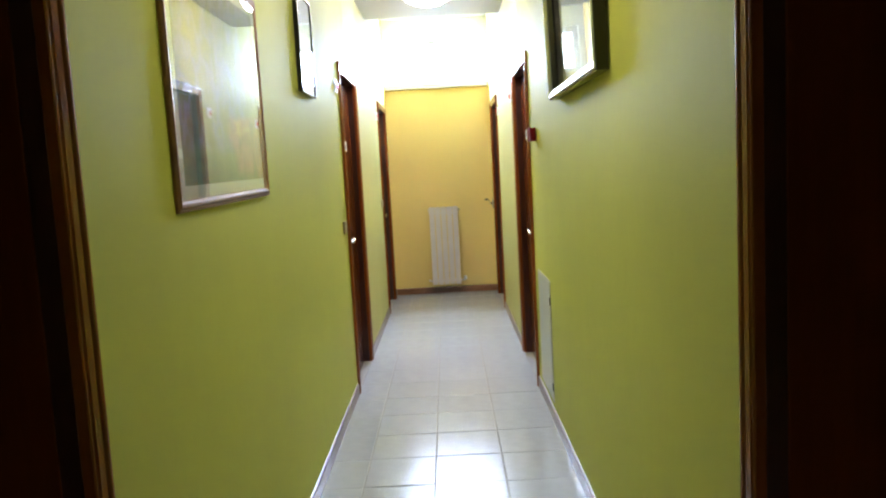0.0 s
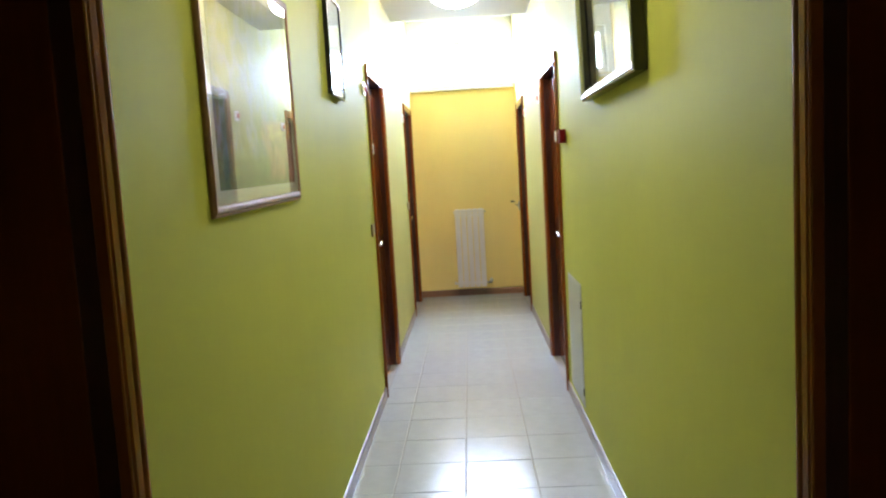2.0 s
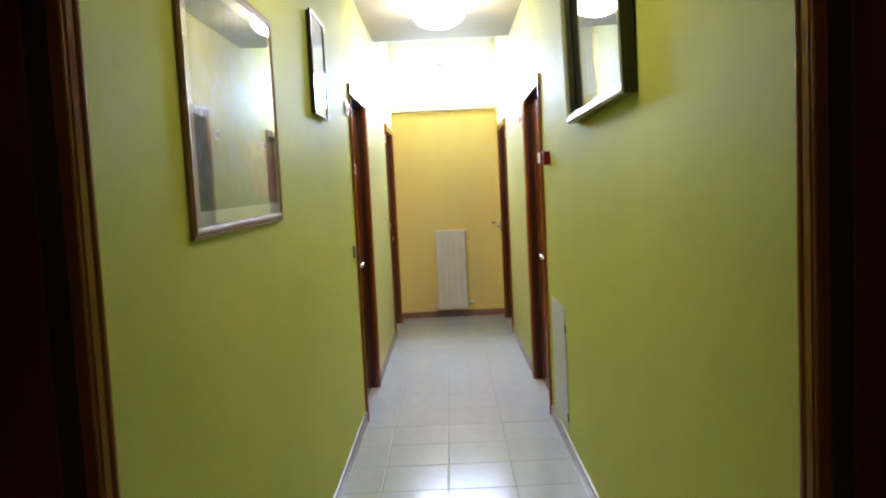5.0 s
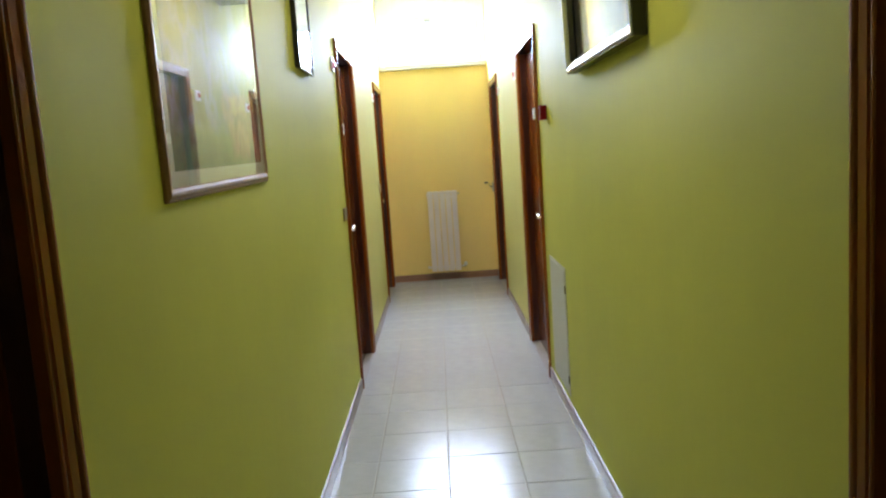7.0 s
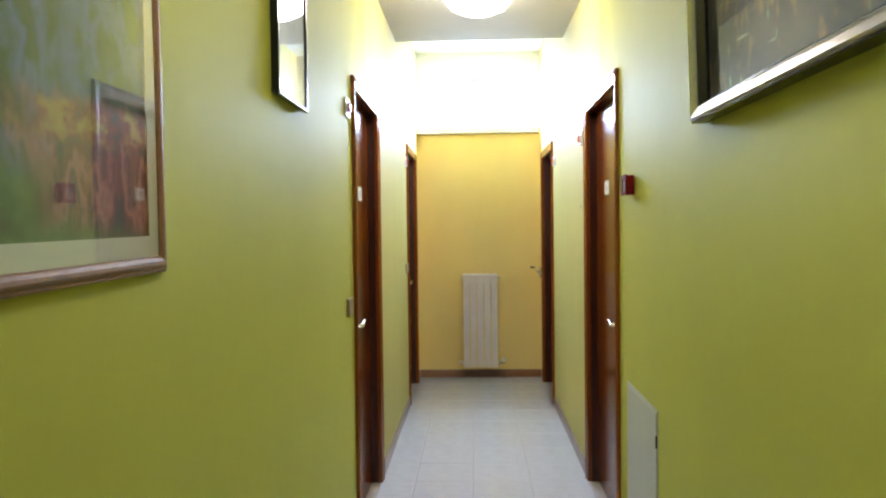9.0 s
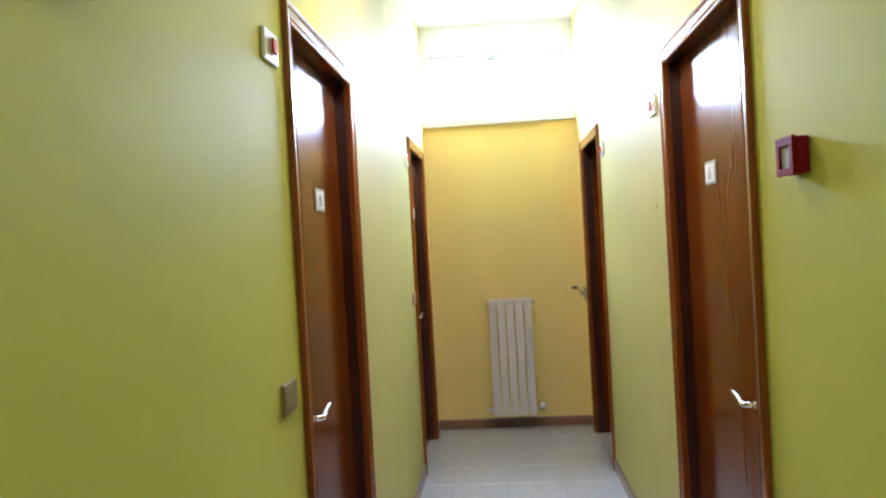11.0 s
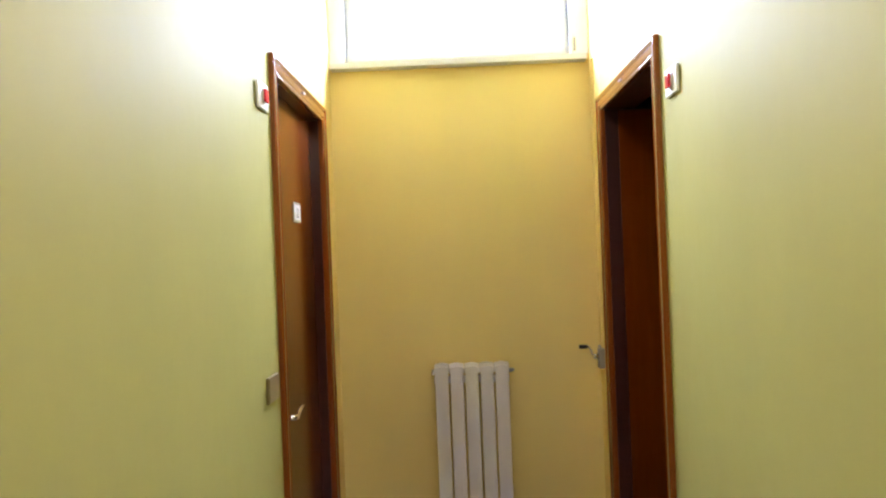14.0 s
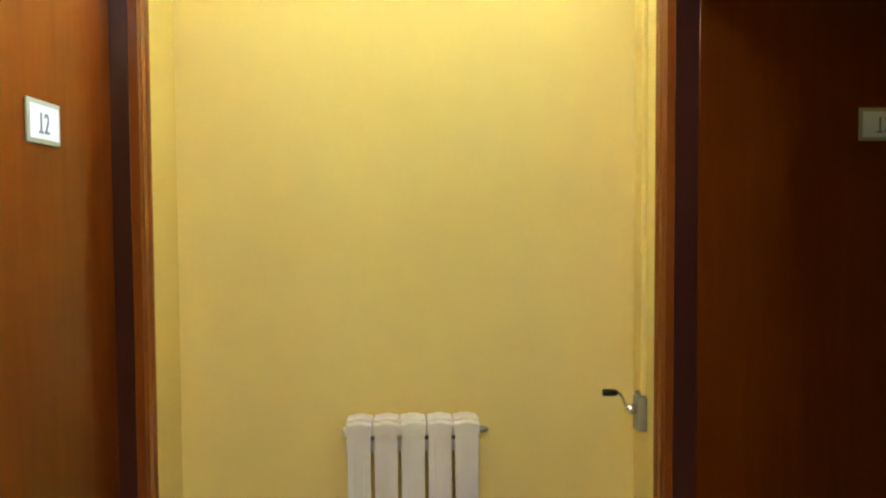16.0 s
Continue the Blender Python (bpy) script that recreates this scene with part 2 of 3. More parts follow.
def text_bm(body, size):
    cu = bpy.data.curves.new("number", "FONT")
    cu.body, cu.size, cu.extrude = body, size, 0.0004
    cu.align_x, cu.align_y = "CENTER", "CENTER"
    ob = new("number", cu)
    bpy.context.view_layer.update()
    me = bpy.data.meshes.new_from_object(ob.evaluated_get(bpy.context.evaluated_depsgraph_get()))
    bm = bmesh.new()
    bm.from_mesh(me)
    bpy.data.objects.remove(ob)
    bpy.data.meshes.remove(me)
    bpy.data.curves.remove(cu)
    return bm


def wall_pose(side, y, z=0.0):
    """A frame on a corridor wall: its x runs along the wall, y out of it, z up."""
    return pose(XL, y, z, 0, 0, -90) if side < 0 else pose(XR, y, z, 0, 0, 90)


# ---------------------------------------------------------------- the setting
M_SKY, nt, b = material("bright_hazy_sky", 1.0, 0, (0.0, 0.0, 0.0))
b.inputs["Emission Color"].default_value = (0.60, 0.77, 1.0, 1)
b.inputs["Emission Strength"].default_value = 32.0
thing("backdrop", boxed(-4.0, 4.0, 10.0, 10.02, 1.0, 6.5), M_SKY, "bright hazy sky beyond the window", "sky", "structure")

Y_WARM = 4.72                # at the first pair of doors green turns yellow, warmer light put in colour

Y_END = 7.965                 # end wall's warm-lit colour runs round the corners as far as the last doors


def side_wall(name, side, lo, hi, paint, label):
    bm = bmesh.new()
    x0, x1 = (XL - TH, XL) if side < 0 else (XR, XR + TH)
    y = lo
    for s, a, c in sorted(DOORS.values(), key=lambda d: d[1]):
        a, c = max(a - 0.03, lo), min(c + 0.03, hi)
        if s != side or a >= c:
            continue
        if a > y:
            box(bm, x0, x1, y, a, 0, H_HIGH)
        box(bm, x0, x1, a, c, DOOR_H + 0.03, H_HIGH)
        y = c
    if y < hi:
        box(bm, x0, x1, y, hi, 0, H_HIGH)
    thing(name, bm, paint, label, "wall", "structure")


for side, word in ((-1, "west"), (1, "east")):
    side_wall("wall_" + word, side, Y0, Y_WARM, M_GREEN, "yellow-green painted plaster corridor wall")
    side_wall("wall_%s_far" % word, side, Y_WARM, Y_END, M_WALL, "painted plaster corridor wall, warmer light put into its yellow")
    side_wall("wall_%s_end" % word, side, Y_END, YE + 0.02, M_NORTH, "painted wall beside the end wall, warm light put into its yellow")

bm = bmesh.new()
x0, x1, z0, z1 = WIN
box(bm, XL - TH, XR + TH, YE, YE + 0.25, -0.05, z0)
thing("wall_north", bm, M_NORTH, "painted end wall below a high window, warm light put into its yellow", "wall", "structure")

bm = bmesh.new()
box(bm, XL - TH, x0, YE, YE + 0.25, z0, H_HIGH)
box(bm, x1, XR + TH, YE, YE + 0.25, z0, H_HIGH)
box(bm, x0, x1, YE, YE + 0.25, z1, H_HIGH)
thing("wall_north_upper", bm, M_WHITE, "plaster round the high window, the window's glare put into its white", "wall", "structure")

# plain outer walls added to close the rooms and the hall
bm = bmesh.new()
box(bm, -2.2, -2.1, 1.7, 8.45, 0, H_HIGH)
box(bm, 2.1, 2.2, 1.7, 8.45, 0, H_HIGH)
box(bm, -2.1, XL - TH, 8.2, 8.45, 0, H_HIGH)
box(bm, XR + TH, 2.1, 8.2, 8.45, 0, H_HIGH)
box(bm, XR + TH, 2.1, 6.2, 6.3, 0, H_HIGH)
box(bm, -2.1, XL - TH, 6.2, 6.3, 0, H_HIGH)
thing("wall_outer", bm, M_HALL, "plain near-black walls, the rooms' darkness put into the colour", "wall", "structure")

# unseen walls behind the start, added to bounce light onto the open leaves
bm = bmesh.new()
box(bm, -2.2, -2.1, -2.2, 1.7, 0, H_LOW)
box(bm, 2.1, 2.2, -2.2, 1.7, 0, H_LOW)
box(bm, -2.1, XL - TH, 1.6, 1.7, 0, H_LOW)
box(bm, XR + TH, 2.1, 1.6, 1.7, 0, H_LOW)
box(bm, -2.2, 2.2, -2.3, -2.2, 0, H_LOW)
thing("wall_south", bm, M_GREEN, "unseen plain painted walls added behind the corridor's start", "wall", "structure")

bm = bmesh.new()
box(bm, -2.2, 2.2, -2.3, Y_STEP, H_LOW, H_LOW + 0.4)
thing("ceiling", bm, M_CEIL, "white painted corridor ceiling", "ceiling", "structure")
bm = bmesh.new()
box(bm, -2.2, 2.2, Y_STEP, 8.45, H_HIGH, H_HIGH + 0.1)
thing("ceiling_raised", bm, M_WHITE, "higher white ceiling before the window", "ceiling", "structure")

# low dark ceiling added to keep light off the open leaf
bm = bmesh.new()
box(bm, XR + TH, 2.1, 6.3, 8.2, 2.55, 2.62)
thing("ceiling_room", bm, M_HALL, "near-black ceiling added over the room behind the open door", "ceiling", "structure")

floor = thing("floor", boxed(-2.2, 2.2, -2.3, 8.45, -0.12, -0.0022), M_GROUT,
              "floor of square cream glazed tiles with grey joints, bluish window sheen put into their colour", "floor", "structure")

# skirting along the walls, between the door casings
SK_H, SK_T = 0.075, 0.011
prof = [(0, 0), (SK_T, 0), (SK_T, SK_H - 0.012), (SK_T * 0.6, SK_H - 0.003), (0, SK_H)]


def skirting(p, q, out, mat=M_SKIRT):
    d = (Vector(q) - Vector(p)).normalized()
    n = Vector(out)
    bm = strip(prof, [lambda u, v: Vector(p) + n * u + Vector((0, 0, v)), lambda u, v: Vector(q) + n * u + Vector((0, 0, v))])
    thing("baseboard", bm, mat, "low brown skirting along the wall", "baseboard", "structure")


for side, x in ((-1, XL), (1, XR)):
    y = Y0
    for s, a, c in sorted(DOORS.values(), key=lambda d: d[1]):
        if s == side:
            skirting((x, y, 0), (x, a - CASE, 0), (-side, 0, 0))
            y = c + CASE
    skirting((x, y, 0), (x, YE, 0), (-side, 0, 0))
skirting((XL + SK_T, YE, 0), (XR - SK_T, YE, 0), (0, -1, 0), M_SKIRT_END)

# ---------------------------------------------------------------- doors
CASING = [(0.0, -0.01), (0.0, 0.0092), (0.002, 0.0119), (0.005, 0.013), (0.009, 0.0119), (0.011, 0.0092), (0.015, 0.0092), (0.018, 0.0126), (0.036, 0.0143),
          (0.039, 0.0119), (0.042, 0.0119), (0.045, 0.0161), (0.049, 0.0181), (0.054, 0.0181), (0.0585, 0.0161), (0.06, 0.013), (0.06, -0.01)]


def casing(parent, half, height, mat, prof=CASING, name="casing"):
    for s in (-1, 1):
        part(name, strip(prof, [lambda u, v: (s * (half + u), v, 0.001), lambda u, v: (s * (half + u), v, height + u)]), mat, parent)
    part(name, strip(prof, [lambda u, v: (-half - u, v, height + u), lambda u, v: (half + u, v, height + u)]), M_CASE_HEAD, parent)


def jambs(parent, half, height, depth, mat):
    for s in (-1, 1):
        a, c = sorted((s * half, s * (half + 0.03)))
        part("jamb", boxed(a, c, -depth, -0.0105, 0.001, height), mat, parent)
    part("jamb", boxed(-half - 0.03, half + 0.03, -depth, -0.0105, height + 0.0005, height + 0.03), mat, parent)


def lever_handle(parent, x, z, turn, y):
    """A rose, a neck and a curved lever that points towards turn (-1 or 1)."""
    rose = part("handle", lathe([(0.026, 0.0), (0.026, 0.005), (0.021, 0.009), (0.011, 0.011), (0.009, 0.045)], 20, "Y"), M_BRASS, parent,
                "brass lever handle", True, Matrix.Translation((x, y, z)))
    pts = [(0, 0.04, 0), (turn * 0.006, 0.054, 0.0), (turn * 0.022, 0.062, -0.002), (turn * 0.045, 0.061, -0.006), (turn * 0.075, 0.056, -0.004), (turn * 0.110, 0.055, 0.005), (turn * 0.138, 0.060, 0.013)]
    part("lever", tube(bmesh.new(), pts, [0.008, 0.0088, 0.0082, 0.0075, 0.0072, 0.0078, 0.005], 12), M_CHROME, rose, "polished metal lever", True)
    part("keyhole_plate", lathe([(0.022, -0.0), (0.022, 0.004), (0.018, 0.006)], 18, "Y"), M_BRASS, parent, "round brass keyhole plate", True,
         Matrix.Translation((x, y, z - 0.085)))
    return rose


def serif_number(body, size):
    """A narrow room number whose ones stand on short feet."""
    bm = bmesh.new()
    at = 0.0
    for ch in body:
        glyph = text_bm(ch, size)
        lo, hi = min(v.co.x for v in glyph.verts), max(v.co.x for v in glyph.verts)
        low = min(v.co.y for v in glyph.verts)
        if ch == "1":
            box(glyph, hi - size * 0.24, hi + size * 0.12, low - 0.0004, low + size * 0.06, -0.0004, 0.0004)
            hi += size * 0.12
        me = bpy.data.meshes.new("glyph")
        for v in glyph.verts:
            v.co.x = at + (v.co.x - lo) * 0.8
        glyph.to_mesh(me)
        glyph.free()
        bm.from_mesh(me)
        bpy.data.meshes.remove(me)
        at += (hi - lo) * 0.8 + size * 0.10
    for v in bm.verts:
        v.co.x -= (at - size * 0.10) / 2
    return bm


def number_plate(parent, x, z, y, body):
    plate = part("number_plate", boxed(-0.061, 0.061, 0.0, 0.004, -0.038, 0.038, bevel=0.0015), M_PLATE, parent, "framed room number %s" % body, False,
                 Matrix.Translation((x, y, z)))
    part("paper", boxed(-0.053, 0.053, 0.0042, 0.0052, -0.030, 0.029), M_PAPER, plate)
    part("number", serif_number(body, 0.052), M_INK, plate, "", False, pose(0, 0.0058, -0.004, 90, 0, 180))


def door(name, side, y0, y1, number, recess=0.048, opened=False):
    half, mid = (y1 - y0) / 2, (y0 + y1) / 2
    near = 1 if side < 0 else -1      # local x that points to the corridor's mouth
    state = "open" if opened else "closed"
    d = empty(name, wall_pose(side, mid), "%s brown lacquered wooden door %sin a moulded casing" % (state, "number %s " % number if number else ""), "door", "structure")
    casing(d, half, DOOR_H, M_CASE)
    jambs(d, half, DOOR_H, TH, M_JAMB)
    if number:
        part("keeper", boxed(-0.016, 0.016, 0.0144, 0.0186, DOOR_H + 0.026, DOOR_H + 0.034, bevel=0.001), M_GREY, d, "small dark metal keeper")
    w = 2 * half - 0.006
    if opened:
        hinge = Matrix.Translation((-near * (half - 0.004), -0.065 if number else -0.048, 0)) @ Matrix.Rotation(radians(-near * (90 if number else 88)), 4, "Z")
        leaf = part("leaf", boxed(min(0, near * w), max(0, near * w), -0.04, 0.0, 0.006, DOOR_H - 0.004, bevel=0.002), M_DOOR, d, "", False, hinge)
        lever_handle(leaf, near * (w - 0.06), 1.01, -near, 0.0)
        if number:
            number_plate(leaf, near * 0.437, 1.735, 0.0, number)
    else:
        leaf = part("leaf", boxed(-w / 2, w / 2, -recess - 0.04, -recess, 0.006, DOOR_H - 0.003, bevel=0.002), M_DOOR, d)
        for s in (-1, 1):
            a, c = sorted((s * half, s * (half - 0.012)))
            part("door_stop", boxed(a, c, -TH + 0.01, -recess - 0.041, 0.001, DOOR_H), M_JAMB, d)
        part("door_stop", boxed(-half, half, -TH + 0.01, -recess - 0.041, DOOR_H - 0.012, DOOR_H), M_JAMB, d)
        lever_handle(leaf, near * (half - 0.065), 1.0, -near, -recess)
        number_plate(leaf, -near * {"10": 0.060, "11": 0.080}.get(number, 0.087), {"10": 1.645, "11": 1.66}.get(number, 1.694), -recess, number)
    return d


for (nm, (s, a, c)), num in zip(DOORS.items(), ("10", "11", "12", "13", "", "")):
    door(nm, s, a, c, num, opened=nm in ("door_4", "door_5", "door_6"))

# ---------------------------------------------------------------- window
wx0, wx1, wz0, wz1 = WIN
wn_ = empty("window_1", pose(0, YE, 0), "high white-framed tilting window over the end wall", "window", "structure")
FR = [(0.0, 0.0), (0.045, 0.0), (0.052, 0.006), (0.052, 0.05), (0.0, 0.05)]


def window_rail(name, inset, depth, prof, parent):
    ax, cx, az, cz = wx0 + inset, wx1 - inset, wz0 + inset, wz1 - inset
    corner = {"bl": (ax, az, 1, 1), "br": (cx, az, -1, 1), "tr": (cx, cz, -1, -1), "tl": (ax, cz, 1, -1)}
    for p, q in (("bl", "br"), ("br", "tr"), ("tr", "tl"), ("tl", "bl")):
        ends = []
        for k in (p, q):
            x, z, sx, sz = corner[k]
            ends.append(lambda u, v, x=x, z=z, sx=sx, sz=sz: (x + sx * u, depth + v, z + sz * u))
        part(name, strip(prof, ends), M_PVC, parent)


window_rail("window_frame", 0.0, 0.06, [(0.0, 0.0), (0.022, 0.0), (0.022, 0.06), (0.0, 0.06)], wn_)
window_rail("sash", 0.016, 0.045, FR, wn_)
pane = part("pane", boxed(wx0 + 0.06, wx1 - 0.06, 0.075, 0.079, wz0 + 0.06, wz1 - 0.06), M_PANE, wn_)
pane.visible_shadow = False
hb = part("window_handle", boxed(-0.035, 0.035, 0.020, 0.045, wz1 - 0.058, wz1 - 0.036, bevel=0.004), M_GREY, wn_, "grey latch handle")
part("lever", boxed(-0.012, 0.012, -0.002, 0.0195, wz1 - 0.075, wz1 - 0.04, bevel=0.004), M_GREY, hb)
part("hinge", boxed(wx1 + 0.012, wx1 + 0.022, -0.006, 0.0, wz0 + 0.012, wz0 + 0.075, bevel=0.002), M_GREY, wn_, "small grey window stay")
sill = part("window_sill", boxed(XL + 0.008, XR - 0.018, -0.06, 0.058, wz0 - 0.040, wz0 - 0.014, bevel=0.004), M_MARBLE, wn_, "pale stone sill")

# ---------------------------------------------------------------- radiator
def radiator(m):
    r = empty("radiator", m, "tall cream-painted aluminium radiator of five sections on the end wall", "radiator")
    n, pitch, z0, z1 = 5, 0.0675, 0.11, 1.015
    for i in range(n):
        x = (i - (n - 1) / 2) * pitch
        bm = bmesh.new()
        # front fin, central water way and rear fin
        box(bm, x - 0.0292, x + 0.0292, -0.116, -0.106, z0 + 0.004, z1 - 0.020, bevel=0.002)
        for e in (-1, 1):
            box(bm, x + e * 0.0195 - 0.001, x + e * 0.0195 + 0.001, -0.106, -0.045, z0 + 0.02, z1 - 0.04)
        box(bm, x - 0.012, x + 0.012, -0.1180, -0.1162, z0 + 0.012, z1 - 0.034, bevel=0.001)
        box(bm, x - 0.010, x + 0.010, -0.106, -0.034, z0 + 0.02, z1 - 0.03)
        box(bm, x - 0.0140, x + 0.0140, -0.034, -0.030, z0 + 0.01, z1 - 0.04)
        # curved crown with two air slots' ribs
        for y0, y1, h in ((-0.1172, -0.098, 0.0), (-0.090, -0.062, 0.006), (-0.054, -0.030, 0.003)):
            top = [(-0.0325, -0.016), (-0.0325, -0.011), (-0.030, -0.007), (-0.018, -0.006), (-0.009, -0.003), (0.009, -0.003), (0.018, -0.006), (0.030, -0.007), (0.0325, -0.011), (0.0325, -0.016)]
            outline = [(x - 0.0318, z1 - 0.022)] + [(x + u, z1 + v + h) for u, v in top] + [(x + 0.0318, z1 - 0.022)]
            rings = [[bm.verts.new((u, y, v - d)) for u, v in outline] for y, d in ((y0, 0.004), (y0 + 0.004, 0.0), (y1 - 0.004, 0.0), (y1, 0.004))]
            for p, q in zip(rings, rings[1:]):
                for k in range(len(p)):
                    j = (k + 1) % len(p)
                    bm.faces.new((p[k], p[j], q[j], q[k]))
            bm.faces.new(rings[0])
            bm.faces.new(rings[-1])
        box(bm, x - 0.0332, x + 0.0332, -0.110, -0.034, z1 - 0.038, z1 - 0.02)
        # hubs at both ends
        box(bm, x - 0.0337, x + 0.0337, -0.088, -0.056, z1 - 0.085, z1 - 0.055)
        box(bm, x - 0.0337, x + 0.0337, -0.088, -0.056, z0 + 0.03, z0 + 0.06)
        part("section", bm, M_RAD, r)
    e = n / 2 * pitch
    part("vent_plug", tube(bmesh.new(), [(e - 0.002, -0.072, z1 - 0.036), (e + 0.014, -0.072, z1 - 0.036), (e + 0.024, -0.074, z1 - 0.035)], [0.010, 0.008, 0.004]), M_GREY, r, "small metal vent plug", True)
    part("plug", tube(bmesh.new(), [(-e + 0.002, -0.072, z1 - 0.036), (-e - 0.010, -0.072, z1 - 0.036)], 0.012), M_RAD, r, "", True)
    v = part("valve", tube(bmesh.new(), [(e - 0.002, -0.072, z0 + 0.045), (e + 0.035, -0.072, z0 + 0.045), (e + 0.05, -0.072, z0 + 0.045), (e + 0.05, -0.03, z0 + 0.045), (e + 0.05, 0.0, z0 + 0.045)], 0.011), M_CHROME, r, "metal radiator valve", True)
    part("valve_cap", lathe([(0.017, 0.0), (0.019, 0.012), (0.018, 0.032), (0.012, 0.04)], 16), M_WHITEPL, v, "white valve cap", True, Matrix.Translation((e + 0.05, -0.072, z0 + 0.05)))
    part("bleed_pipe", tube(bmesh.new(), [(-e + 0.002, -0.072, z0 + 0.045), (-e - 0.03, -0.072, z0 + 0.045), (-e - 0.03, -0.03, z0 + 0.045), (-e - 0.03, 0.0, z0 + 0.045)], 0.011), M_RAD, r, "", True)
    for s in (-1, 1):
        part("bracket", boxed(s * 0.067 - 0.01, s * 0.067 + 0.01, -0.03, 0.0, z1 - 0.10, z1 - 0.08), M_GREY, r)
    return r


radiator(pose(0.034, YE, 0))

# ---------------------------------------------------------------- ceiling lamp
def ceiling_lamp(y, glass):
    lamp = empty("ceiling_lamp", pose(0.02, y, H_LOW), "round white opal glass ceiling lamp, switched on", "lamp", "", "corridor ceiling lamps")
    part("base", lathe([(0.168, 0.0), (0.170, -0.014), (0.166, -0.020), (0.150, -0.022)], 40), M_WHITEPL, lamp, "white metal base", True)
    part("shade", lathe([(0.164, -0.020), (0.182, -0.046), (0.187, -0.078), (0.178, -0.108), (0.152, -0.138), (0.10, -0.163), (0.05, -0.176), (0.01, -0.179)], 40), glass, lamp, "lit opal glass bowl", True)


ceiling_lamp(5.03, M_GLOBE)
ceiling_lamp(1.95, M_GLOBE_2)

# ---------------------------------------------------------------- framed pictures
def picture(name, side, y0, y1, z0, z1, rail, mats, art, mount, label, lean=0.0, tip=0.0, deep=0.0, glazing=M_GLASS):
    mats = [([(u, v + deep if v > 0.001 else v) for u, v in prof], mat) for prof, mat in mats]
    w, h = y1 - y0, z1 - z0
    p = empty(name, wall_pose(side, (y0 + y1) / 2, z0) @ pose(0, 0, 0, -tip, lean, 0), label, "picture")
    rw = rail[-1][0]
    c = {"bl": (-w / 2, 0, 1, 1), "br": (w / 2, 0, -1, 1), "tr": (w / 2, h, -1, -1), "tl": (-w / 2, h, 1, -1)}
    for a, q in (("bl", "br"), ("br", "tr"), ("tr", "tl"), ("tl", "bl")):
        for k, (prof, mat) in enumerate(mats):
            ends = []
            for key in (a, q):
                x, z, sx, sz = c[key]
                ends.append(lambda u, v, x=x, z=z, sx=sx, sz=sz: (x + sx * u, v, z + sz * u))
            part("frame_rail" if k == 0 else "frame_edge", strip(prof, ends), mat, p)
    part("backing", boxed(-w / 2 + 0.006, w / 2 - 0.006, 0.0005, 0.0028 + deep, 0.006, h - 0.006), M_BLACKLAC, p)
    if mount:
        bm = bmesh.new()
        i, o = rw + mount, rw - 0.004
        box(bm, -w / 2 + o, w / 2 - o, 0.0050 + deep, 0.0064 + deep, o, i)
        box(bm, -w / 2 + o, w / 2 - o, 0.0050 + deep, 0.0064 + deep, h - i, h - o)
        box(bm, -w / 2 + o, -w / 2 + i, 0.0050 + deep, 0.0064 + deep, i, h - i)
        box(bm, w / 2 - i, w / 2 - o, 0.0050 + deep, 0.0064 + deep, i, h - i)
        part("mount", bm, M_MAT, p, "cream mount board")
    part("painting", boxed(-w / 2 + rw - 0.006, w / 2 - rw + 0.006, 0.0030 + deep, 0.0044 + deep, rw - 0.006, h - rw + 0.006), art, p)
    g = part("glass", boxed(-w / 2 + rw - 0.003, w / 2 - rw + 0.003, 0.0072 + deep, 0.0092 + deep, rw - 0.003, h - rw + 0.003), glazing, p)
    g.visible_shadow = False
    return p


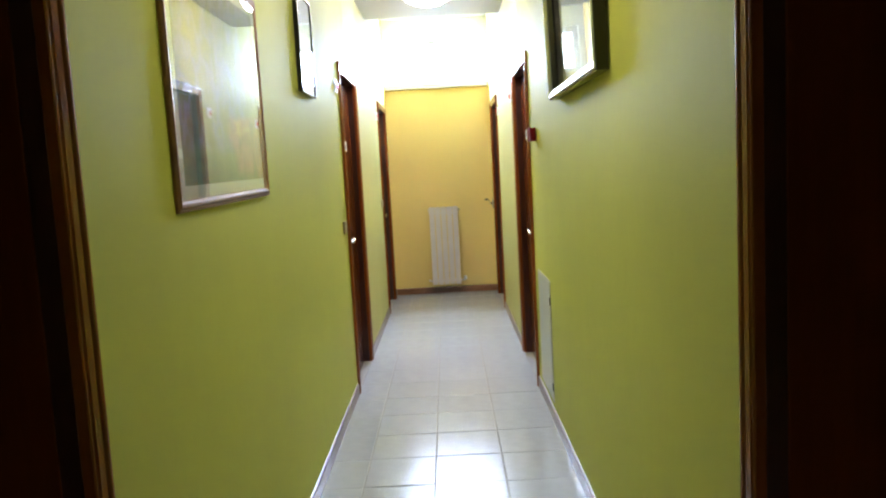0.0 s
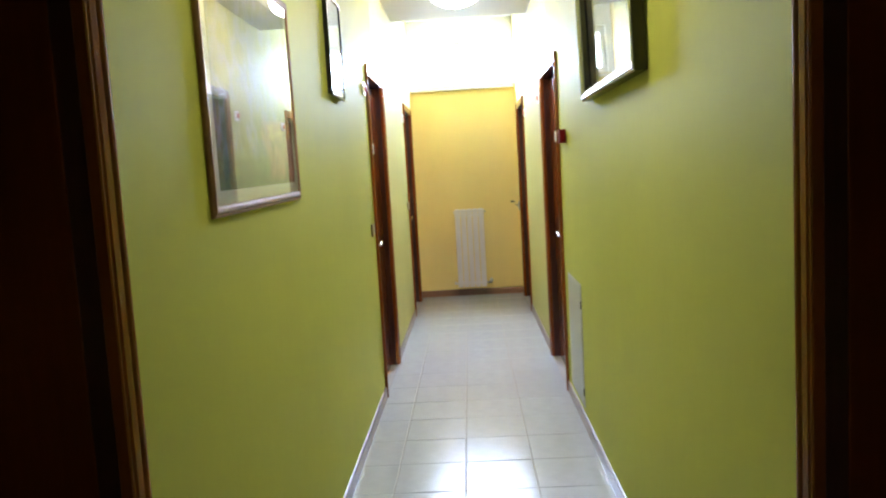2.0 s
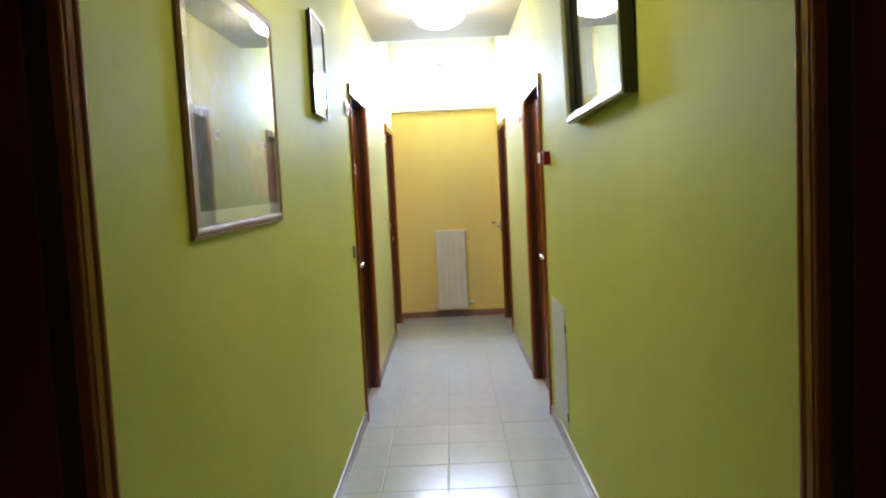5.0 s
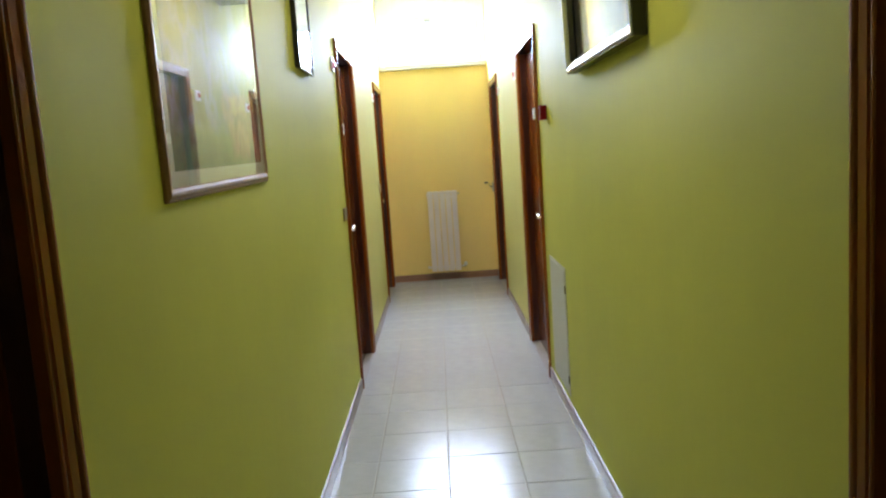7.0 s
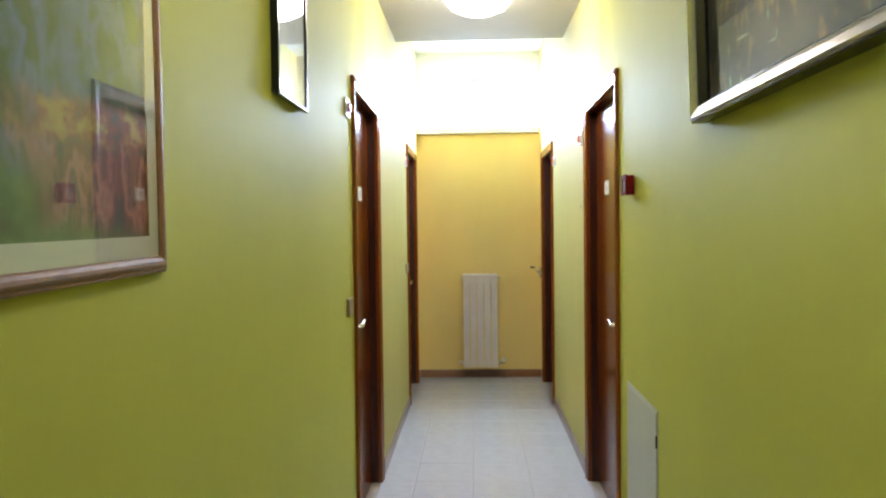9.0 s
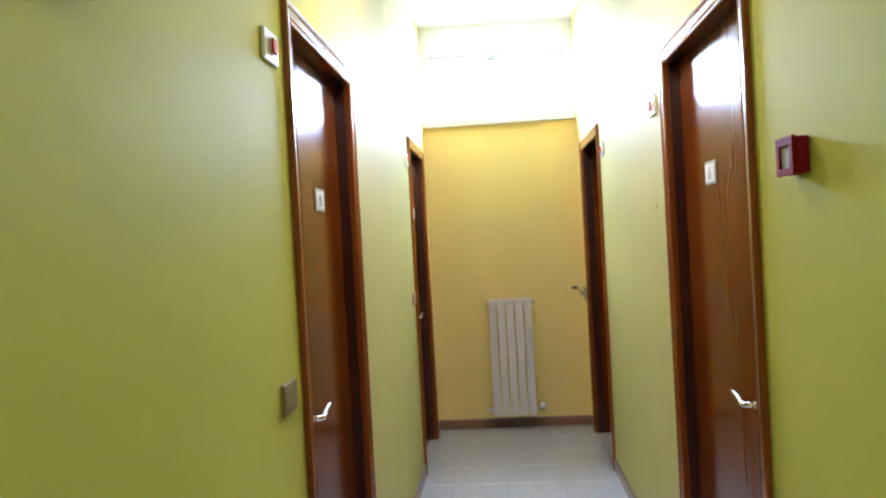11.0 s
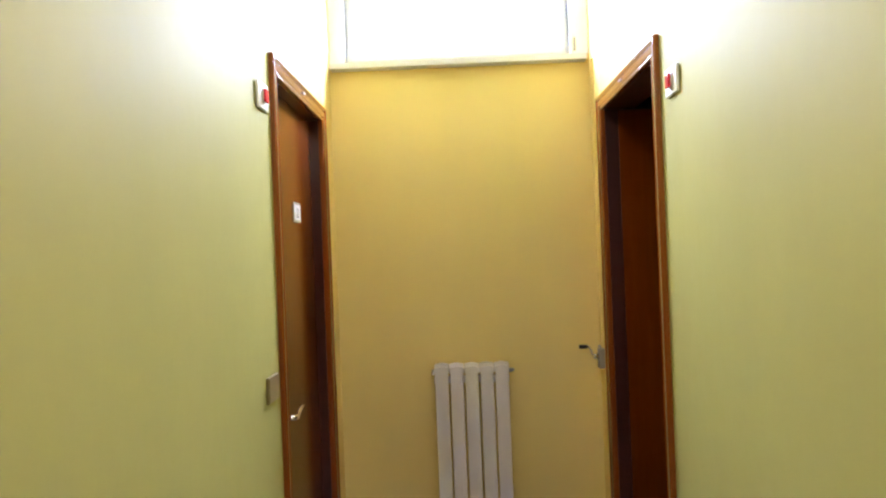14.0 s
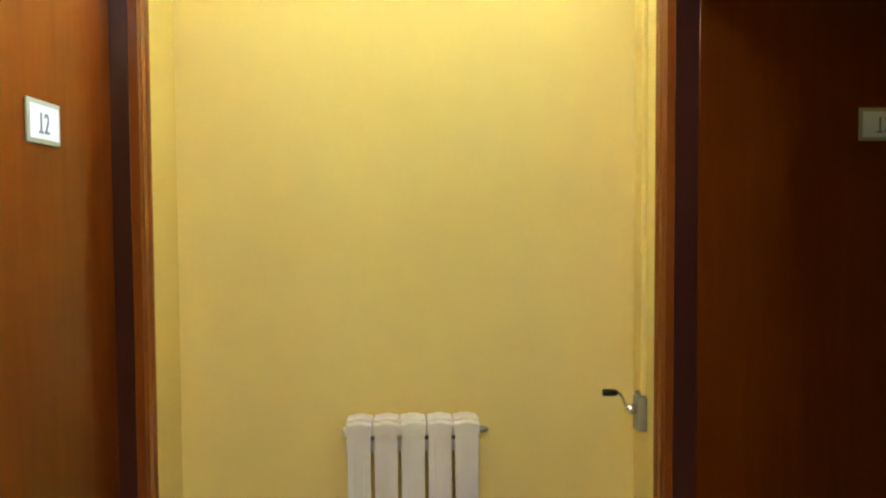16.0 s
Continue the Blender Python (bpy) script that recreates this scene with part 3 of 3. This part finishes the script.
def landscape():
    """Grass below, foliage and a pale house front above, in loose brush strokes."""
    m, nt, b = material("landscape_painting", 0.75)
    tc = nt.nodes.new("ShaderNodeTexCoord")
    sep = nt.nodes.new("ShaderNodeSeparateXYZ")
    nt.links.new(tc.outputs["Object"], sep.inputs[0])
    wob = noise_tex(nt, coords(nt, (1, 1, 1)), 7, 4)

    def band(axis, lo, hi, sway):
        add = nt.nodes.new("ShaderNodeMath")
        add.operation = "MULTIPLY_ADD"
        add.inputs[1].default_value = sway
        nt.links.new(wob, add.inputs[0])
        nt.links.new(sep.outputs[axis], add.inputs[2])
        r = nt.nodes.new("ShaderNodeMapRange")
        r.interpolation_type = "SMOOTHSTEP"
        r.inputs["From Min"].default_value, r.inputs["From Max"].default_value = lo + sway / 2, hi + sway / 2
        nt.links.new(add.outputs[0], r.inputs["Value"])
        return r.outputs["Result"]

    fine = noise_tex(nt, coords(nt, (1, 1, 1.4)), 12, 6, 0.65)
    grass = ramp(nt, fine, [(0.30, (0.014, 0.042, 0.006)), (0.50, (0.050, 0.125, 0.014)), (0.70, (0.12, 0.20, 0.035))])
    leaf = ramp(nt, noise_tex(nt, coords(nt, (1.5, 1, 1)), 6, 5), [(0.32, (0.025, 0.055, 0.012)), (0.44, (0.05, 0.10, 0.022)), (0.54, (0.10, 0.15, 0.21)), (0.60, (0.045, 0.095, 0.025)), (0.70, (0.07, 0.10, 0.035))])
    house = ramp(nt, noise_tex(nt, coords(nt, (1.7, 1, 0.9)), 9, 4), [(0.34, (0.035, 0.045, 0.02)), (0.45, (0.16, 0.055, 0.030)), (0.53, (0.36, 0.165, 0.09)), (0.60, (0.10, 0.06, 0.045)), (0.68, (0.24, 0.10, 0.04))])
    roof = ramp(nt, fine, [(0.36, (0.05, 0.07, 0.03)), (0.48, (0.22, 0.075, 0.03)), (0.58, (0.36, 0.27, 0.045))])
    top = mix(nt, house, leaf, band("X", -0.14, 0.0, 0.25))
    top = mix(nt, top, roof, mix(nt, mix(nt, band("Z", 0.19, 0.21, 0.06), band("Z", 0.27, 0.245, 0.06), 1.0, "MULTIPLY"), band("X", -0.02, -0.14, 0.25), 1.0, "MULTIPLY"))
    top = mix(nt, top, leaf, band("Z", 0.245, 0.28, 0.07))
    low = mix(nt, mix(nt, house, grass, band("Z", 0.11, 0.05, 0.08)), grass, band("X", -0.17, -0.04, 0.25))
    nt.links.new(mix(nt, low, top, band("Z", 0.13, 0.19, 0.08)), b.inputs["Base Color"])
    return m


def night_scene():
    """A dark harbour front: brown haze, gold patches and upright dabs of green light."""
    m, nt, b = material("night_painting", 0.7)
    haze = ramp(nt, noise_tex(nt, coords(nt, (1, 1, 1.6)), 5.0, 5), [(0.30, (0.012, 0.012, 0.010)), (0.50, (0.035, 0.034, 0.028)), (0.72, (0.070, 0.058, 0.036))])
    gold = ramp(nt, noise_tex(nt, coords(nt, (1.3, 1, 1)), 13.0, 4), [(0.54, (0, 0, 0)), (0.68, (1, 1, 1))])
    col = mix(nt, haze, (0.17, 0.105, 0.030), gold)
    v = node(nt, "ShaderNodeTexVoronoi", Scale=26.0)
    nt.links.new(coords(nt, (1.5, 1, 0.55)), v.inputs["Vector"])
    dabs = ramp(nt, v.outputs["Distance"], [(0.06, (1, 1, 1)), (0.24, (0, 0, 0))])
    where = ramp(nt, noise_tex(nt, coords(nt, (1, 1, 1)), 5.5, 2), [(0.50, (0, 0, 0)), (0.58, (1, 1, 1))])
    col = mix(nt, col, (0.22, 0.42, 0.20), mix(nt, dabs, where, 1.0, "MULTIPLY"))
    streak = noise_tex(nt, coords(nt, (2, 1, 26)), 3.0, 3)
    col = mix(nt, col, (0.26, 0.24, 0.17), ramp(nt, streak, [(0.66, (0, 0, 0)), (0.74, (0.7, 0.7, 0.7))]))
    nt.links.new(col, b.inputs["Base Color"])
    return m


A_LAND = landscape()
A_NIGHT = night_scene()
A_SMALL = painting_material("pale_print", [(0.3, (0.25, 0.27, 0.28)), (0.6, (0.5, 0.5, 0.48))], 3.0, (1, 1, 1))

RAIL_L = [(0.0, 0.0005), (0.0, 0.007), (0.003, 0.0105), (0.005, 0.0108), (0.006, 0.0095), (0.008, 0.0095), (0.010, 0.0125), (0.014, 0.014), (0.020, 0.0135), (0.025, 0.0118), (0.026, 0.0108), (0.029, 0.0105), (0.029, 0.0005)]
picture("framed_landscape", -1, 1.214, 2.155, 1.381, 2.068, RAIL_L, [(RAIL_L, M_PICWOOD)], A_LAND, 0.035,
        "large landscape painting behind glass in a brown wooden frame", 0.8, 0.0, 0.0)
RAIL_M = [(0.0, 0.002), (0.0, 0.012), (0.003, 0.014), (0.010, 0.014), (0.013, 0.010), (0.013, 0.002)]
picture("framed_print", -1, 2.90, 3.262, 1.834, 2.30, RAIL_M, [(RAIL_M, M_BLACKLAC)], A_SMALL, 0.0,
        "small upright print behind glass in a thin black frame", 0.0, 0.0, 0.010)
R_OUT = [(0.0, 0.002), (0.0, 0.043), (0.004, 0.045), (0.006, 0.045), (0.006, 0.002)]
R_TOP = [(0.006, 0.030), (0.006, 0.046), (0.012, 0.050), (0.030, 0.044), (0.040, 0.038), (0.040, 0.030)]
R_IN = [(0.040, 0.010), (0.040, 0.036), (0.043, 0.036), (0.055, 0.016), (0.055, 0.010)]
picture("framed_night_scene", 1, 1.87, 2.955, 1.738, 2.36, R_IN, [(R_OUT, M_BLACKLAC), (R_TOP, M_SILVER), (R_IN, M_BLACKLAC)], A_NIGHT, 0.0,
        "large dark painting behind glass in a silver and black frame", 0.0, 1.5, 0.0, M_GLASS_THIN)

# ---------------------------------------------------------------- small wall things
def call_light(side, y, z):
    c = empty("call_light", wall_pose(side, y, z), "white wall plate with a red signal lamp beside a door", "signal light", "", "signal lights beside the doors")
    part("plate", boxed(-0.056, 0.056, 0.001, 0.010, -0.039, 0.039, bevel=0.003), M_WHITEPL, c, "white plastic plate")
    part("lens", boxed(-0.017, 0.017, 0.0142, 0.0225, -0.019, 0.019, bevel=0.003), M_REDLENS, c, "red plastic lens")
    part("socket_ring", lathe([(0.023, 0.0101), (0.023, 0.013), (0.0195, 0.014)], 20, "Y"), M_WHITEPL, c)
    return c


call_light(-1, 4.125, 1.99)
call_light(1, 5.395, 1.985)
call_light(-1, 6.92, 2.0)
call_light(1, 6.88, 1.985)


def light_switch(side, y, z):
    s = empty("light_switch", wall_pose(side, y, z), "flat beige metal switch plate on the yellow wall", "light switch", "", "switch plates")
    part("plate", boxed(-0.058, 0.058, 0.001, 0.009, -0.038, 0.038, bevel=0.002), M_BEIGEPL, s)
    part("cover", boxed(-0.055, 0.055, 0.0092, 0.0112, -0.035, 0.035, bevel=0.0008), M_BEIGEPL, s)


light_switch(-1, 4.125, 1.118)
light_switch(-1, 6.92, 1.14)

# fire call point
fc = empty("fire_call_point", wall_pose(1, 3.945, 1.625), "dark red square fire alarm call point on the wall", "fire alarm")
part("housing", boxed(-0.045, 0.045, 0.001, 0.028, -0.039, 0.039, bevel=0.004), M_REDBOX, fc)
bm = bmesh.new()
for a in ((-0.047, 0.047, 0.029, 0.038, 0.022, 0.041), (-0.047, 0.047, 0.029, 0.038, -0.041, -0.026), (-0.047, -0.028, 0.029, 0.038, -0.0259, 0.0219), (0.028, 0.047, 0.029, 0.038, -0.0259, 0.0219)):
    box(bm, *a, bevel=0.001)
part("front_bezel", bm, M_REDBOX, fc)
part("break_pane", boxed(-0.0279, 0.0279, 0.0283, 0.033, -0.0259, 0.0219), M_LABEL, fc, "pale grey break-glass pane")

# access panel low on the east wall
ap = empty("access_panel", wall_pose(1, 3.80, 0.105), "grey-white metal inspection door low on the wall", "access panel", "structure")
part("panel_frame", boxed(-0.265, 0.265, -0.004, 0.002, 0.0, 0.695), M_PANEL, ap)
part("panel_door", boxed(-0.252, 0.252, 0.0022, 0.0045, 0.013, 0.682, bevel=0.001), M_PANEL, ap)
for z in (0.09, 0.58):
    part("latch", boxed(-0.264, -0.253, 0.0023, 0.008, z - 0.022, z + 0.022, bevel=0.001), M_BLACK, ap, "small dark latch")

# crank of the window gear on the east wall, with the rod's cover up the corner
cr = empty("window_crank", pose(XR, 8.105, 1.03), "grey metal winding crank with a black grip beside the door", "crank")
part("gear_box", boxed(-0.026, 0.0, -0.022, 0.022, -0.055, 0.035, bevel=0.005), M_GREY, cr)
part("rod_hook", tube(bmesh.new(), [(-0.012, -0.004, 0.033), (-0.020, -0.006, 0.048), (-0.027, -0.008, 0.044)], 0.004), M_GREY, cr, "", True)
part("spindle", lathe([(0.012, -0.026), (0.014, -0.036), (0.013, -0.048), (0.009, -0.05)], 16, "X"), M_CHROME, cr, "", True)
part("arm", tube(bmesh.new(), [(-0.044, 0, 0), (-0.052, -0.004, 0.010), (-0.062, -0.008, 0.035), (-0.070, -0.01, 0.044), (-0.078, -0.01, 0.046)], 0.0045), M_CHROME, cr, "bent steel arm", True)
part("grip", tube(bmesh.new(), [(-0.074, -0.01, 0.045), (-0.080, -0.01, 0.0455), (-0.10, -0.01, 0.046), (-0.112, -0.01, 0.046)], [0.006, 0.0085, 0.0095, 0.0085], 14), M_BLACK, cr, "black plastic grip", True)
part("clip", boxed(-0.019, 0.0, -0.011, 0.011, 0.40, 0.416, bevel=0.002), M_NORTH, cr, "small painted clip")
part("cord_cover", boxed(-0.014, 0.0, -0.008, 0.008, 0.0355, 1.335, bevel=0.003), M_NORTH, cr, "thin painted conduit up to the window")

# wall hook on the east wall
hk = empty("wall_hook", wall_pose(1, 5.425, 1.580), "small pale plastic hook with a dark pin on the wall", "hook")
part("shell", boxed(-0.003, 0.003, 0.0005, 0.005, -0.004, 0.012, bevel=0.0015), M_PLATE, hk)
part("pin", lathe([(0.004, 0.0005), (0.004, 0.003), (0.0025, 0.004), (0.0025, 0.008), (0.0035, 0.009), (0.002, 0.010)], 12, "Y"), M_GREY, hk, "dark metal pin", True, Matrix.Translation((0, 0, -0.008)))

# ---------------------------------------------------------------- floor tiles
PX, PY, GX, GY, GAP, GAP_Y = 0.332, 0.3405, -0.040, 2.760, 0.0042, 0.0018


def tile_mesh(w, d):
    bm = bmesh.new()
    c = 0.003
    lo = [bm.verts.new((x, y, -0.004)) for x, y in ((0, 0), (w, 0), (w, d), (0, d))]
    mid = [bm.verts.new((x, y, -0.0015)) for x, y in ((0, 0), (w, 0), (w, d), (0, d))]
    top = [bm.verts.new((x, y, 0.0)) for x, y in ((c, c), (w - c, c), (w - c, d - c), (c, d - c))]
    for a, q in ((lo, mid), (mid, top)):
        for i in range(4):
            j = (i + 1) % 4
            bm.faces.new((a[i], a[j], q[j], q[i]))
    bm.faces.new(top)
    return as_mesh("tile", bm, M_TILE)


meshes = {}
rng = random.Random(4)
for j in range(-15, 17):
    ya, yb = GY + j * PY, GY + (j + 1) * PY
    yb = min(yb, YE)
    if yb - ya < 0.02:
        continue
    for i in range(-2, 3):
        xa, xb = GX + i * PX, GX + (i + 1) * PX
        xa, xb = max(xa, XL), min(xb, XR)
        w, d = xb - xa - GAP, yb - ya - GAP_Y
        if w < 0.005 or d < 0.01:
            continue
        key = (round(w, 4), round(d, 4))
        if key not in meshes:
            meshes[key] = tile_mesh(*key)
        t = new("tile", meshes[key])
        t.parent = floor
        t.matrix_local = pose(xa + GAP / 2, ya + GAP_Y / 2, rng.uniform(-0.0004, 0.0004), rng.uniform(-0.06, 0.06), rng.uniform(-0.06, 0.06), 0)
